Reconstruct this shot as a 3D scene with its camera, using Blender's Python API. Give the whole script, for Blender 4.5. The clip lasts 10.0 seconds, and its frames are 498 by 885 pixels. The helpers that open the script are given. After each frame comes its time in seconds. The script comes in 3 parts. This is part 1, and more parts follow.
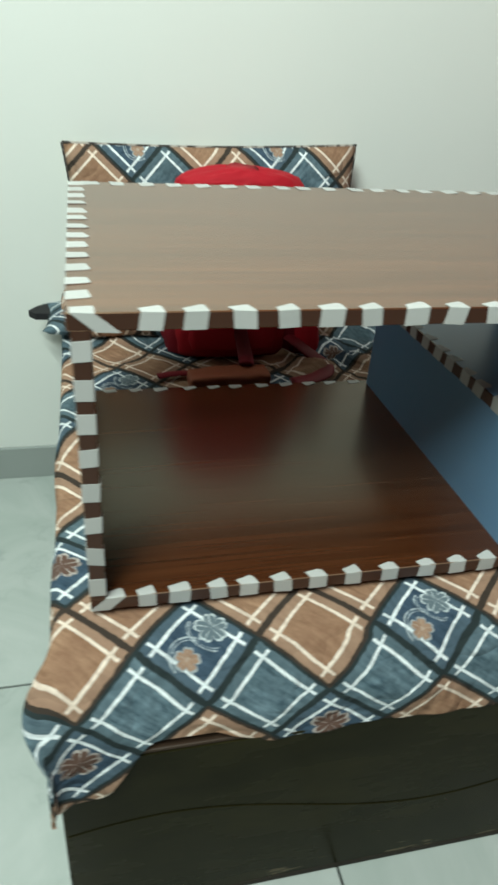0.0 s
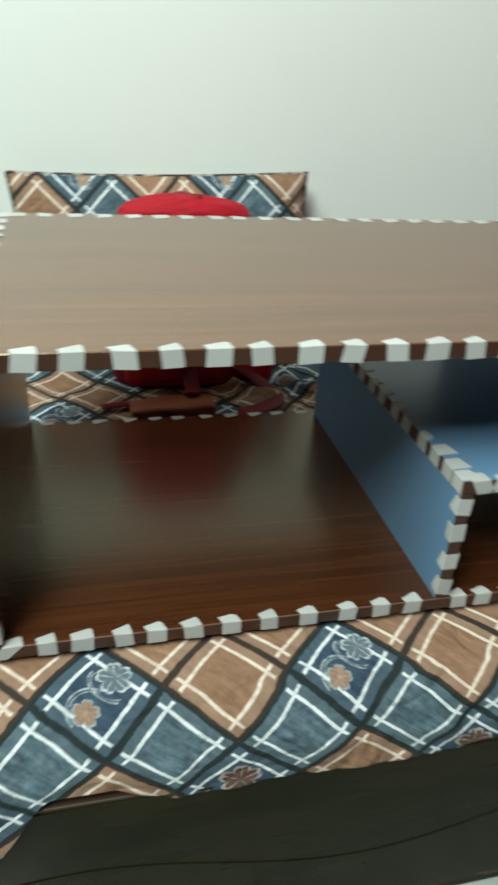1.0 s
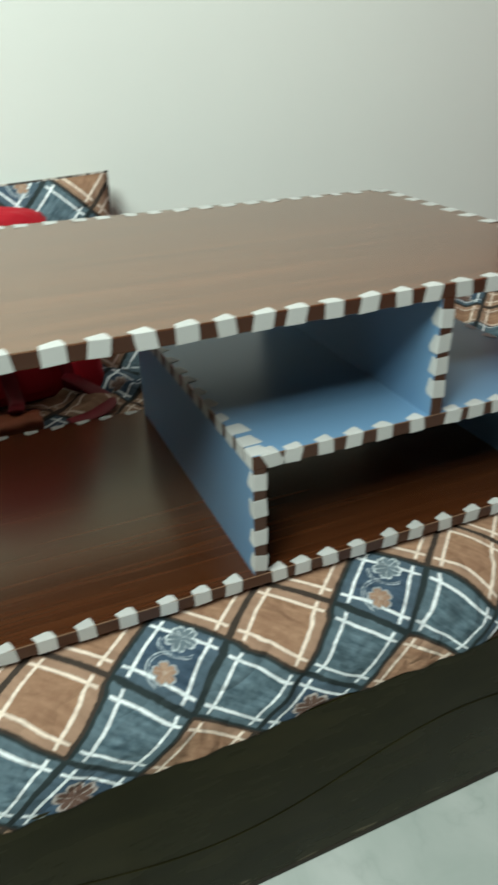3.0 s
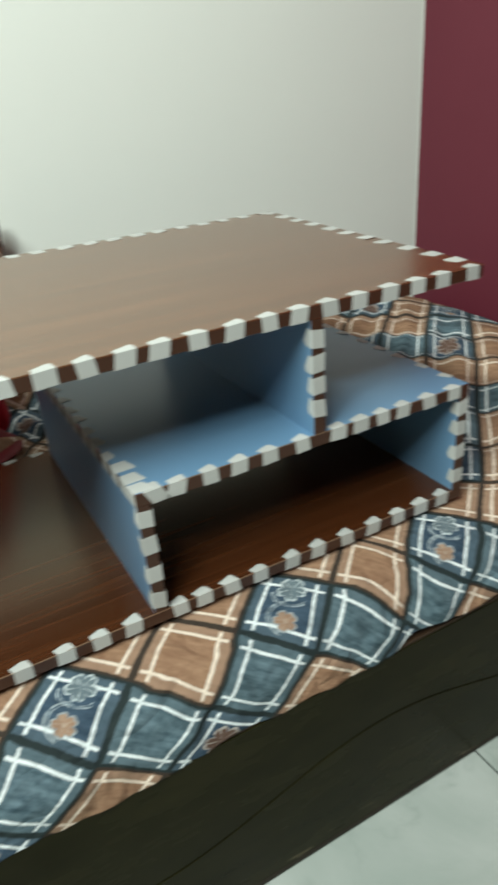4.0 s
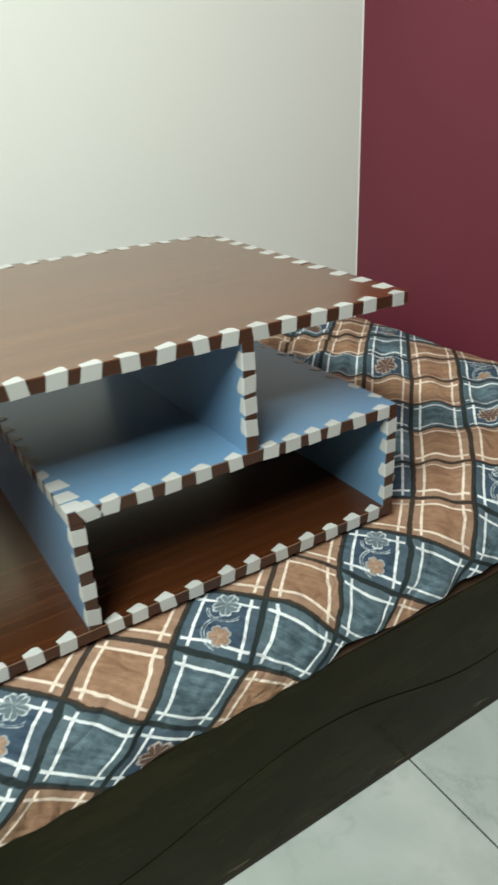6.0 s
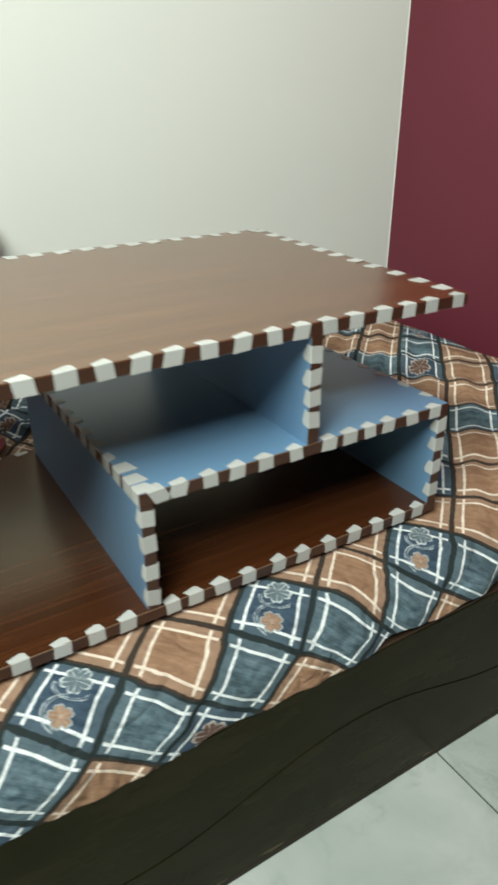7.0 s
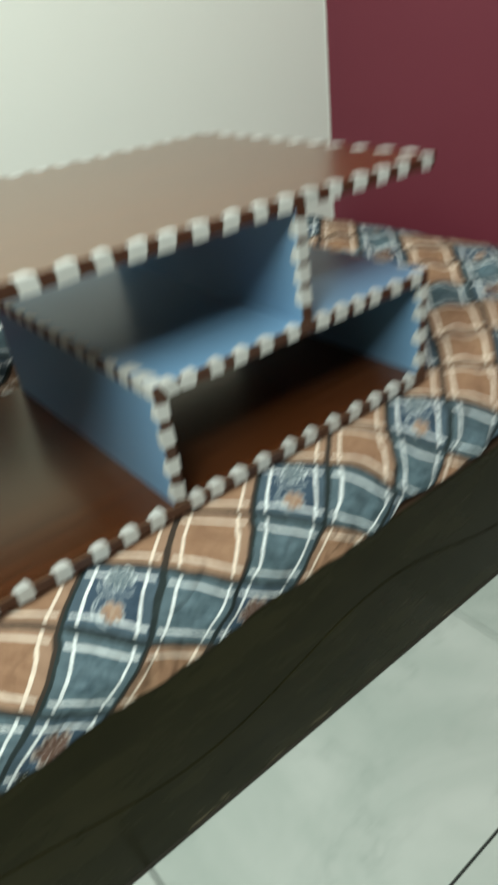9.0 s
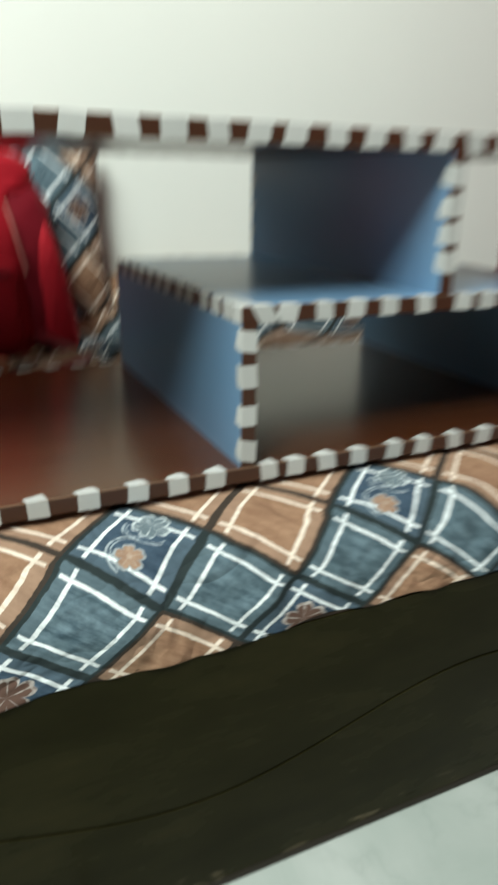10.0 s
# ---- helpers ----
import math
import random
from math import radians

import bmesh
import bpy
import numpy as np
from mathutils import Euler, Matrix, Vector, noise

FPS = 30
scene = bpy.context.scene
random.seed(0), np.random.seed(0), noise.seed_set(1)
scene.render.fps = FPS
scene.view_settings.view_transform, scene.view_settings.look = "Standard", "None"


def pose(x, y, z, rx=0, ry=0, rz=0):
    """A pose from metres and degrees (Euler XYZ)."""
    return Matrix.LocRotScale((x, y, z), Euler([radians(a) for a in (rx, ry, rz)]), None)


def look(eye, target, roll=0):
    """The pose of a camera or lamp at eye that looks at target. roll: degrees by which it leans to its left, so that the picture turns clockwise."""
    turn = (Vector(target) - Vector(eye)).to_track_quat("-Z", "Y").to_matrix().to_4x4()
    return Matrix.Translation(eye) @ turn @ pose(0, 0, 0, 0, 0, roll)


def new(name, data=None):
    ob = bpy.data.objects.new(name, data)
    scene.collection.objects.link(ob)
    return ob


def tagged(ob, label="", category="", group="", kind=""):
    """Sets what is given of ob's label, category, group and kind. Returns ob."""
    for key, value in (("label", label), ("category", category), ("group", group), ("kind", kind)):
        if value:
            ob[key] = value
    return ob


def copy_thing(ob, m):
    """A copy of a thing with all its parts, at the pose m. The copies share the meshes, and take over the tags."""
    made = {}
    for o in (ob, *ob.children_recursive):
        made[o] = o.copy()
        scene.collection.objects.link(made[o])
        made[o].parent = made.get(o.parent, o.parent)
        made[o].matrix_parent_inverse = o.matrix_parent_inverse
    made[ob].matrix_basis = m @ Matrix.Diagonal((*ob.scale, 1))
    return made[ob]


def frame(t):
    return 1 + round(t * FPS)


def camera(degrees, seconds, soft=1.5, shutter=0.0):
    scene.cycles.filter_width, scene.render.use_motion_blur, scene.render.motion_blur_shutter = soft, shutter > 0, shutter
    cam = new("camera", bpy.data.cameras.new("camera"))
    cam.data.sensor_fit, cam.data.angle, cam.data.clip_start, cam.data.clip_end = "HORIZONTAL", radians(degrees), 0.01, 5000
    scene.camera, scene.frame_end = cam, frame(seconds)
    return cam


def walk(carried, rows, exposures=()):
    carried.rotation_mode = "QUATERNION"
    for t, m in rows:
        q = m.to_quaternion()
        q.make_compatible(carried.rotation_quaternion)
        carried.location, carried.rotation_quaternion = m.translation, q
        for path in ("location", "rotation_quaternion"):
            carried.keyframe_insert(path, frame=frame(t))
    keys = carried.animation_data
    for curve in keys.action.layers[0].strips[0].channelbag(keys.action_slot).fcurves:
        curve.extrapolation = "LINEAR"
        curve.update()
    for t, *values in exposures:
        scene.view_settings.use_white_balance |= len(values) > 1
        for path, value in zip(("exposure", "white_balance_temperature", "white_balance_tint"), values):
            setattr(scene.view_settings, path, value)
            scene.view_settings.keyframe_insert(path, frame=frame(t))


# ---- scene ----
cam = camera(40.52, 10.0, soft=2.9, shutter=1.15)
PATH = [
    (0, (-0.5881, -0.6591, 1.1469), (-0.1540, 1.0027, 0.1222), 4.29),
    (0.2, (-0.5555, -0.6552, 1.1502), (-0.1437, 1.0042, 0.1167), 4.52),
    (0.4, (-0.5252, -0.6525, 1.1576), (-0.1242, 1.0372, 0.1661), 5.21),
    (0.5, (-0.5116, -0.6490, 1.1626), (-0.1088, 1.0408, 0.1714), 5.32),
    (0.7, (-0.4856, -0.6485, 1.1640), (-0.0803, 1.0518, 0.1891), 4.99),
    (1, (-0.4576, -0.6441, 1.1603), (-0.0302, 1.0488, 0.1849), 3.81),
    (1.2, (-0.4408, -0.6449, 1.1606), (0.0259, 1.0334, 0.1834), 2.80),
    (1.5, (-0.4081, -0.6556, 1.1576), (0.1223, 0.9973, 0.1644), 1.41),
    (1.7, (-0.3911, -0.6617, 1.1571), (0.1736, 0.9770, 0.1593), 0.66),
    (2, (-0.3686, -0.6700, 1.1541), (0.2322, 0.9585, 0.1606), 0.02),
    (2.2, (-0.3575, -0.6733, 1.1508), (0.2581, 0.9474, 0.1576), -0.04),
    (3.3, (-0.2685, -0.6981, 1.1578), (0.4318, 0.9052, 0.1934), -2.47),
    (3.5, (-0.2452, -0.7072, 1.1625), (0.4748, 0.8949, 0.2060), -3.45),
    (3.8, (-0.2230, -0.7198, 1.1590), (0.5426, 0.8826, 0.2337), -4.67),
    (4, (-0.2069, -0.7200, 1.1612), (0.5965, 0.8566, 0.2292), -4.71),
    (4.2, (-0.1926, -0.7191, 1.1654), (0.6453, 0.8357, 0.2320), -4.74),
    (4.5, (-0.1722, -0.7242, 1.1687), (0.7282, 0.8074, 0.2502), -4.67),
    (4.8, (-0.1566, -0.7324, 1.1677), (0.8009, 0.7601, 0.2456), -4.39),
    (5, (-0.1544, -0.7350, 1.1666), (0.8083, 0.7511, 0.2368), -4.23),
    (5.2, (-0.1543, -0.7347, 1.1739), (0.7910, 0.7562, 0.2441), -4.04),
    (6.3, (-0.2133, -0.7583, 1.1779), (0.7193, 0.7735, 0.2820), -2.06),
    (6.5, (-0.2312, -0.7529, 1.1747), (0.6991, 0.7719, 0.2751), -1.21),
    (6.8, (-0.2627, -0.7354, 1.1699), (0.6602, 0.7880, 0.2697), -0.18),
    (7, (-0.2848, -0.7249, 1.1805), (0.6500, 0.7917, 0.2715), -0.17),
    (7.2, (-0.3181, -0.7144, 1.1840), (0.6366, 0.7911, 0.2720), 1.12),
    (7.5, (-0.3582, -0.6986, 1.1821), (0.5865, 0.7851, 0.2302), 2.59),
    (7.8, (-0.3924, -0.6920, 1.1755), (0.4792, 0.8197, 0.2078), 1.46),
    (8, (-0.4109, -0.6916, 1.1795), (0.4459, 0.8409, 0.2217), 0.68),
    (8.2, (-0.4250, -0.6992, 1.1797), (0.4667, 0.8456, 0.2518), -0.19),
    (8.3, (-0.4262, -0.7015, 1.1771), (0.4704, 0.8454, 0.2569), -1.84),
    (8.5, (-0.4161, -0.7030, 1.1613), (0.4985, 0.8385, 0.2740), -5.62),
    (8.8, (-0.3779, -0.7324, 1.1701), (0.6121, 0.6689, 0.1424), -5.02),
    (9, (-0.3808, -0.7283, 1.1121), (0.6045, 0.6570, 0.0600), -7.14),
    (9.2, (-0.3580, -0.7131, 1.0580), (0.4928, 0.7750, 0.0277), -6.47),
    (9.3, (-0.3549, -0.6789, 1.0296), (0.4885, 0.8714, 0.0886), -3.11),
    (9.5, (-0.3300, -0.6300, 0.9850), (0.4170, 0.9945, 0.0895), -0.20),
    (9.8, (-0.2913, -0.6389, 0.8878), (0.4082, 1.0218, 0.0203), 1.76),
    (10, (-0.3180, -0.6970, 0.8370), (0.4620, 1.0050, 0.1350), 0.80),
]
EXPOSURES = [(0.0, -0.15, 6400.0, 8.0), (0.6, -0.12, 6400.0, 9.0), (2.0, -0.04, 6420.0, 8.8), (3.5, 0.02, 6520.0, 10.0), (4.5, 0.12, 6600.0, 11.5), (5.0, 0.16, 6620.0, 12.3), (6.5, 0.16, 6700.0, 13.6), (8.5, 0.08, 6750.0, 9.5), (9.5, 0.20, 6620.0, 9.5), (10.0, 0.27, 6600.0, 13.0)]
walk(cam, [(t, look(eye, target, roll)) for t, eye, target, roll in PATH], EXPOSURES)

# ---- light: tube lamp, second one added to soften shadows, and the room's own bounce ----
world = bpy.data.worlds.new("world")
scene.world = world
world.use_nodes = True
world.node_tree.nodes["Background"].inputs[0].default_value = (0.75, 0.85, 0.85, 1)
world.node_tree.nodes["Background"].inputs[1].default_value = 0.005
# the second place is an added, unseen lamp that widens the shadow edges
LAMPS = [(-1.38, -0.62, 3.00), (-1.38, -1.50, 3.00)]
LAMP_AIM = (0.90, 0.60, 1.00)


def area_lamp(name, place, aim, size_x, size_y, watts, colour):
    data = bpy.data.lights.new(name, "AREA")
    data.shape, data.size, data.size_y, data.energy, data.color = "RECTANGLE", size_x, size_y, watts, colour
    ob = new(name, data)
    ob.matrix_world = look(place, aim)
    return ob


for place in LAMPS:
    area_lamp("tube_light", place, LAMP_AIM, 1.18, 0.06, 66, (0.89, 1.0, 0.92))

# ---- sizes ----
Z0 = 0.515                      # height of the top of the unit's bottom board
WALL_N, WALL_E, WALL_W, WALL_S, CEIL = 1.09, 1.416, -2.65, -3.4, 3.08


# ---- node helpers ----
class Nodes:
    def __init__(self, name):
        self.mat = bpy.data.materials.new(name)
        self.mat.use_nodes = True
        self.t = self.mat.node_tree
        self.bsdf = self.t.nodes["Principled BSDF"]

    def put(self, sock, value):
        if isinstance(value, bpy.types.NodeSocket):
            self.t.links.new(value, sock)
        elif isinstance(value, tuple) and len(value) == 3 and sock.type == "RGBA":
            sock.default_value = (*value, 1)
        else:
            sock.default_value = value

    def math(self, op, a, b=0.0, c=0.0):
        n = self.t.nodes.new("ShaderNodeMath")
        n.operation = op
        for k, v in enumerate((a, b, c)):
            self.put(n.inputs[k], v)
        return n.outputs[0]

    def mix(self, f, a, b):
        n = self.t.nodes.new("ShaderNodeMix")
        n.data_type = "RGBA"
        self.put(n.inputs[0], f)
        self.put(n.inputs[6], a)
        self.put(n.inputs[7], b)
        return n.outputs[2]

    def coords(self, kind="Object", scale=(1, 1, 1), turn=(0, 0, 0)):
        tc = self.t.nodes.new("ShaderNodeTexCoord")
        mp = self.t.nodes.new("ShaderNodeMapping")
        mp.inputs["Scale"].default_value = scale
        mp.inputs["Rotation"].default_value = [radians(a) for a in turn]
        self.t.links.new(tc.outputs[kind], mp.inputs[0])
        return mp.outputs[0]

    def noise(self, scale, vec=None, detail=4.0, rough=0.55, distort=0.0):
        n = self.t.nodes.new("ShaderNodeTexNoise")
        n.inputs["Scale"].default_value, n.inputs["Detail"].default_value = scale, detail
        n.inputs["Roughness"].default_value, n.inputs["Distortion"].default_value = rough, distort
        if vec is not None:
            self.t.links.new(vec, n.inputs["Vector"])
        return n.outputs[0]

    def ramp(self, f, *stops):
        n = self.t.nodes.new("ShaderNodeValToRGB")
        while len(n.color_ramp.elements) < len(stops):
            n.color_ramp.elements.new(0.5)
        for el, (at, col) in zip(n.color_ramp.elements, stops):
            el.position = at
            el.color = (col, col, col, 1) if isinstance(col, (int, float)) else (*col, 1)
        self.put(n.inputs[0], f)
        return n.outputs[0]

    def rand(self):
        return self.t.nodes.new("ShaderNodeObjectInfo").outputs["Random"]

    def bump(self, height, strength, distance=0.002):
        n = self.t.nodes.new("ShaderNodeBump")
        n.inputs["Strength"].default_value, n.inputs["Distance"].default_value = strength, distance
        self.t.links.new(height, n.inputs["Height"])
        self.t.links.new(n.outputs[0], self.bsdf.inputs["Normal"])

    def done(self, colour, rough=0.5, spec=0.5, metal=0.0, sheen=0.0, ior=1.5):
        self.put(self.bsdf.inputs["Base Color"], colour)
        self.put(self.bsdf.inputs["Roughness"], rough)
        self.put(self.bsdf.inputs["Specular IOR Level"], spec)
        self.put(self.bsdf.inputs["Metallic"], metal)
        self.put(self.bsdf.inputs["Sheen Weight"], sheen)
        self.put(self.bsdf.inputs["IOR"], ior)
        return self.mat


def wall_paint(name, a, b, rough=0.75):
    n = Nodes(name)
    big, fine = n.noise(1.3, n.coords()), n.noise(160, n.coords(), 3)
    n.bump(n.math("ADD", n.math("MULTIPLY", fine, 0.4), n.noise(9, n.coords())), 0.12, 0.003)
    return n.done(n.mix(n.ramp(big, (0.3, 0.0), (0.7, 1.0)), a, b), rough, 0.3)


def laminate_wood(name, coat, rough, ior, tint, tone):
    """Dark walnut laminate, grain along x, satin gloss under a clear coat; tone puts light or shade into the colour."""
    n = Nodes(name)
    streak = n.noise(1, n.coords("Object", (1.4, 74, 74)), 4, 0.6, 0.5)
    fine = n.noise(1, n.coords("Object", (9, 330, 330)), 2, 0.5)
    cloud = n.noise(1, n.coords("Object", (1.6, 9, 9)), 2, 0.5)
    grain = n.math("ADD", n.math("MULTIPLY", streak, 0.62), n.math("ADD", n.math("MULTIPLY", fine, 0.10), n.math("MULTIPLY", cloud, 0.28)))
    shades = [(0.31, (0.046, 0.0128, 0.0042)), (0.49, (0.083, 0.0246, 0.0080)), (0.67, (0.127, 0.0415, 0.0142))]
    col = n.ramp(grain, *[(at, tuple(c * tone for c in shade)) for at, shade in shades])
    n.put(n.bsdf.inputs["Specular Tint"], tint)
    n.put(n.bsdf.inputs["Coat Weight"], coat)
    n.put(n.bsdf.inputs["Coat Roughness"], 0.21)
    n.put(n.bsdf.inputs["Coat IOR"], 1.5)
    return n.done(col, rough, 0.5, ior=ior)


def laminate_plain(name, a, b, rough=0.3, ior=1.5):
    n = Nodes(name)
    f = n.noise(5, n.coords(), 4)
    n.bump(n.noise(220, n.coords(), 2), 0.05, 0.001)
    return n.done(n.mix(f, a, b), rough, 0.5, ior=ior)


def plaid(name, tint=1.0):
    """Printed cotton: diagonal plaid of tan, steel blue and navy squares with pale double lines; UV counts squares."""
    n = Nodes(name)
    uv = n.t.nodes.new("ShaderNodeUVMap")
    uv.uv_map = "print"
    sep = n.t.nodes.new("ShaderNodeSeparateXYZ")
    n.t.links.new(uv.outputs[0], sep.inputs[0])
    wob = n.math("MULTIPLY", n.math("SUBTRACT", n.noise(7, n.coords(), 1), 0.5), 0.011)
    u, v = n.math("ADD", sep.outputs[0], wob), n.math("SUBTRACT", sep.outputs[1], wob)
    fu, fv = n.math("FRACT", u), n.math("FRACT", v)
    c, r = n.math("FLOOR", u), n.math("FLOOR", v)
    # kinds of square
    steel = n.math("COMPARE", n.math("FLOORED_MODULO", n.math("SUBTRACT", c, r), 4.0), 1.0, 0.1)
    even = lambda s: n.math("COMPARE", n.math("FLOORED_MODULO", s, 2.0), 0.0, 0.1)
    navy = n.math("MULTIPLY", even(c), even(r))
    uvm = n.t.nodes.new("ShaderNodeMapping")
    n.t.links.new(uv.outputs[0], uvm.inputs[0])
    uvm.inputs["Scale"].default_value = (1.5, 8.0, 1.0)
    brush = n.math("ADD", n.math("MULTIPLY", n.noise(1.6, uvm.outputs[0], 6, 0.72), 0.7), n.math("MULTIPLY", n.noise(80, n.coords(), 4, 0.7), 0.3))
    brush = n.ramp(brush, (0.36, 0.0), (0.64, 1.0))
    wash = n.ramp(n.noise(13, n.coords(), 5, 0.65), (0.40, 0.0), (0.62, 1.0))
    tan = n.mix(brush, (0.215, 0.112, 0.064), (0.42, 0.255, 0.160))
    tan = n.mix(n.math("MULTIPLY", wash, 0.5), tan, (0.225, 0.115, 0.068))
    blue = n.mix(brush, (0.026, 0.056, 0.078), (0.178, 0.264, 0.312))
    blue = n.mix(n.math("MULTIPLY", wash, 0.5), blue, (0.026, 0.050, 0.058))
    deep = n.mix(brush, (0.019, 0.043, 0.072), (0.062, 0.104, 0.156))
    base = n.mix(navy, n.mix(steel, tan, blue), deep)
    warm = n.math("SUBTRACT", 1.0, n.math("MAXIMUM", steel, navy))
    # border bands of each square, a shade off the middle
    edge = lambda f: n.math("ABSOLUTE", n.math("SUBTRACT", f, 0.5))
    eu, ev = edge(fu), edge(fv)
    rim = n.math("MAXIMUM", n.math("GREATER_THAN", eu, 0.30), n.math("GREATER_THAN", ev, 0.30))
    base = n.mix(n.math("MULTIPLY", n.math("MULTIPLY", rim, warm), 0.45), base, (0.36, 0.245, 0.18))
    base = n.mix(n.math("MULTIPLY", n.math("MULTIPLY", rim, n.math("SUBTRACT", 1.0, warm)), 0.45), base, (0.102, 0.150, 0.178))
    # dark stripes between the squares
    fray = n.math("MULTIPLY", n.math("SUBTRACT", n.noise(120, n.coords(), 3), 0.5), 0.035)
    dark = n.math("MAXIMUM", n.math("GREATER_THAN", n.math("ADD", eu, fray), 0.458), n.math("GREATER_THAN", n.math("ADD", ev, fray), 0.458))
    base = n.mix(n.math("MULTIPLY", dark, 0.94), base, n.mix(warm, (0.011, 0.020, 0.020), (0.023, 0.018, 0.014)))
    # pale double lines
    def line(e, other):
        d = n.math("ABSOLUTE", n.math("SUBTRACT", n.math("ADD", e, n.math("MULTIPLY", fray, 0.6)), 0.325))
        return n.math("MULTIPLY", n.math("LESS_THAN", d, 0.0215), n.math("LESS_THAN", other, 0.44))
    pale = n.math("MAXIMUM", line(eu, ev), line(ev, eu))
    ink = n.mix(warm, (0.83, 0.89, 0.91), (0.83, 0.71, 0.60))
    base = n.mix(n.math("MULTIPLY", pale, n.ramp(brush, (0.30, 0.72), (0.55, 1.0))), base, ink)

    # flowers: an outlined pale one and a filled tan one on the navy squares
    def flower(cu, cv, size, spin):
        du, dv = n.math("SUBTRACT", fu, cu), n.math("SUBTRACT", fv, cv)
        rad = n.math("SQRT", n.math("ADD", n.math("MULTIPLY", du, du), n.math("MULTIPLY", dv, dv)))
        ang = n.math("ARCTAN2", dv, du)
        lobe = n.math("POWER", n.math("ABSOLUTE", n.math("COSINE", n.math("ADD", n.math("MULTIPLY", ang, 2.5), spin))), 0.38)
        notch = n.math("MULTIPLY", n.math("POWER", lobe, 40.0), 0.10)
        return n.math("DIVIDE", rad, n.math("MULTIPLY", n.math("SUBTRACT", n.math("ADD", n.math("MULTIPLY", lobe, 0.60), 0.40), notch), size)), n.math("ADD", ang, spin * 0.4)

    turnabout = n.math("FLOORED_MODULO", n.math("SUBTRACT", c, r), 4.0)
    pair = n.math("MULTIPLY", navy, n.math("COMPARE", turnabout, 0.0, 0.1))
    lone = n.math("MULTIPLY", navy, n.math("COMPARE", turnabout, 2.0, 0.1))
    (f1, a1), (f2, a2), (f3, a3) = flower(0.51, 0.78, 0.205, 0.4), flower(0.52, 0.28, 0.140, 1.1), flower(0.46, 0.55, 0.25, 0.7)
    ring = lambda f, at, w: n.math("LESS_THAN", n.math("ABSOLUTE", n.math("SUBTRACT", f, at)), w)
    both = lambda *m: m[0] if len(m) == 1 else n.math("MULTIPLY", m[0], both(*m[1:]))
    either = lambda a, b: n.math("MAXIMUM", a, b)
    rays = lambda a, f: both(n.math("LESS_THAN", n.math("ABSOLUTE", n.math("SINE", n.math("MULTIPLY", a, 2.5))), 0.13), n.math("LESS_THAN", f, 0.85))
    sketch = n.ramp(n.noise(150, n.coords(), 3), (0.38, 0.25), (0.58, 1.0))
    base = n.mix(both(pair, n.math("LESS_THAN", f1, 1.0), 0.9), base, (0.135, 0.18, 0.205))
    base = n.mix(both(pair, either(ring(f1, 0.95, 0.08), rays(a1, f1)), sketch, 0.95), base, (0.62, 0.69, 0.71))
    # two curling stems beside the flowers
    def oval(cu, cv, ru, rv):
        du, dv = n.math("DIVIDE", n.math("SUBTRACT", fu, cu), ru), n.math("DIVIDE", n.math("SUBTRACT", fv, cv), rv)
        return n.math("SQRT", n.math("ADD", n.math("MULTIPLY", du, du), n.math("MULTIPLY", dv, dv)))

    hook, tail = oval(0.52, 0.68, 0.25, 0.18), oval(0.56, 0.33, 0.27, 0.25)
    twin = lambda f: either(ring(f, 1.0, 0.045), ring(f, 0.86, 0.03))
    stem = either(both(twin(hook), n.math("LESS_THAN", fv, 0.70), n.math("LESS_THAN", fu, 0.72)), both(twin(tail), n.math("LESS_THAN", fu, 0.50)))
    base = n.mix(both(pair, stem, sketch, n.math("GREATER_THAN", f1, 1.0), 0.85), base, (0.50, 0.57, 0.60))
    base = n.mix(both(pair, n.math("LESS_THAN", f2, 1.16)), base, (0.33, 0.37, 0.39))
    base = n.mix(both(pair, n.math("LESS_THAN", f2, 0.96)), base, n.mix(brush, (0.28, 0.165, 0.11), (0.40, 0.27, 0.19)))
    base = n.mix(both(pair, either(rays(a2, f2), n.math("LESS_THAN", f2, 0.22)), sketch, 0.7), base, (0.52, 0.44, 0.37))
    base = n.mix(both(lone, n.math("LESS_THAN", f3, 1.0)), base, (0.115, 0.063, 0.047))
    base = n.mix(both(lone, either(ring(f3, 0.95, 0.10), rays(a3, f3)), sketch, 0.95), base, (0.50, 0.46, 0.43))
    weave = n.noise(900, n.coords(), 2)
    base = n.mix(n.math("MULTIPLY", weave, 0.03), base, (0.5, 0.5, 0.5))
    crease = n.math("ABSOLUTE", n.math("SUBTRACT", n.noise(8, n.coords("Object", (1, 1.5, 1.5), (0, 0, 35)), 2, 0.5, 0.9), 0.5))
    n.bump(n.math("ADD", n.math("ADD", n.math("MULTIPLY", weave, 0.3), n.math("MULTIPLY", n.noise(45, n.coords(), 4), 0.8)), n.math("MULTIPLY", n.math("MINIMUM", crease, 0.10), 22.0)), 0.45, 0.003)
    return n.done(base, 0.85, 0.2)


def fabric(name, a, b, rough=0.7, weave=700):
    n = Nodes(name)
    f = n.noise(12, n.coords(), 4)
    n.bump(n.math("ADD", n.math("MULTIPLY", n.noise(weave, n.coords(), 2), 0.5), n.noise(30, n.coords(), 3)), 0.3, 0.002)
    return n.done(n.mix(f, a, b), rough, 0.3)


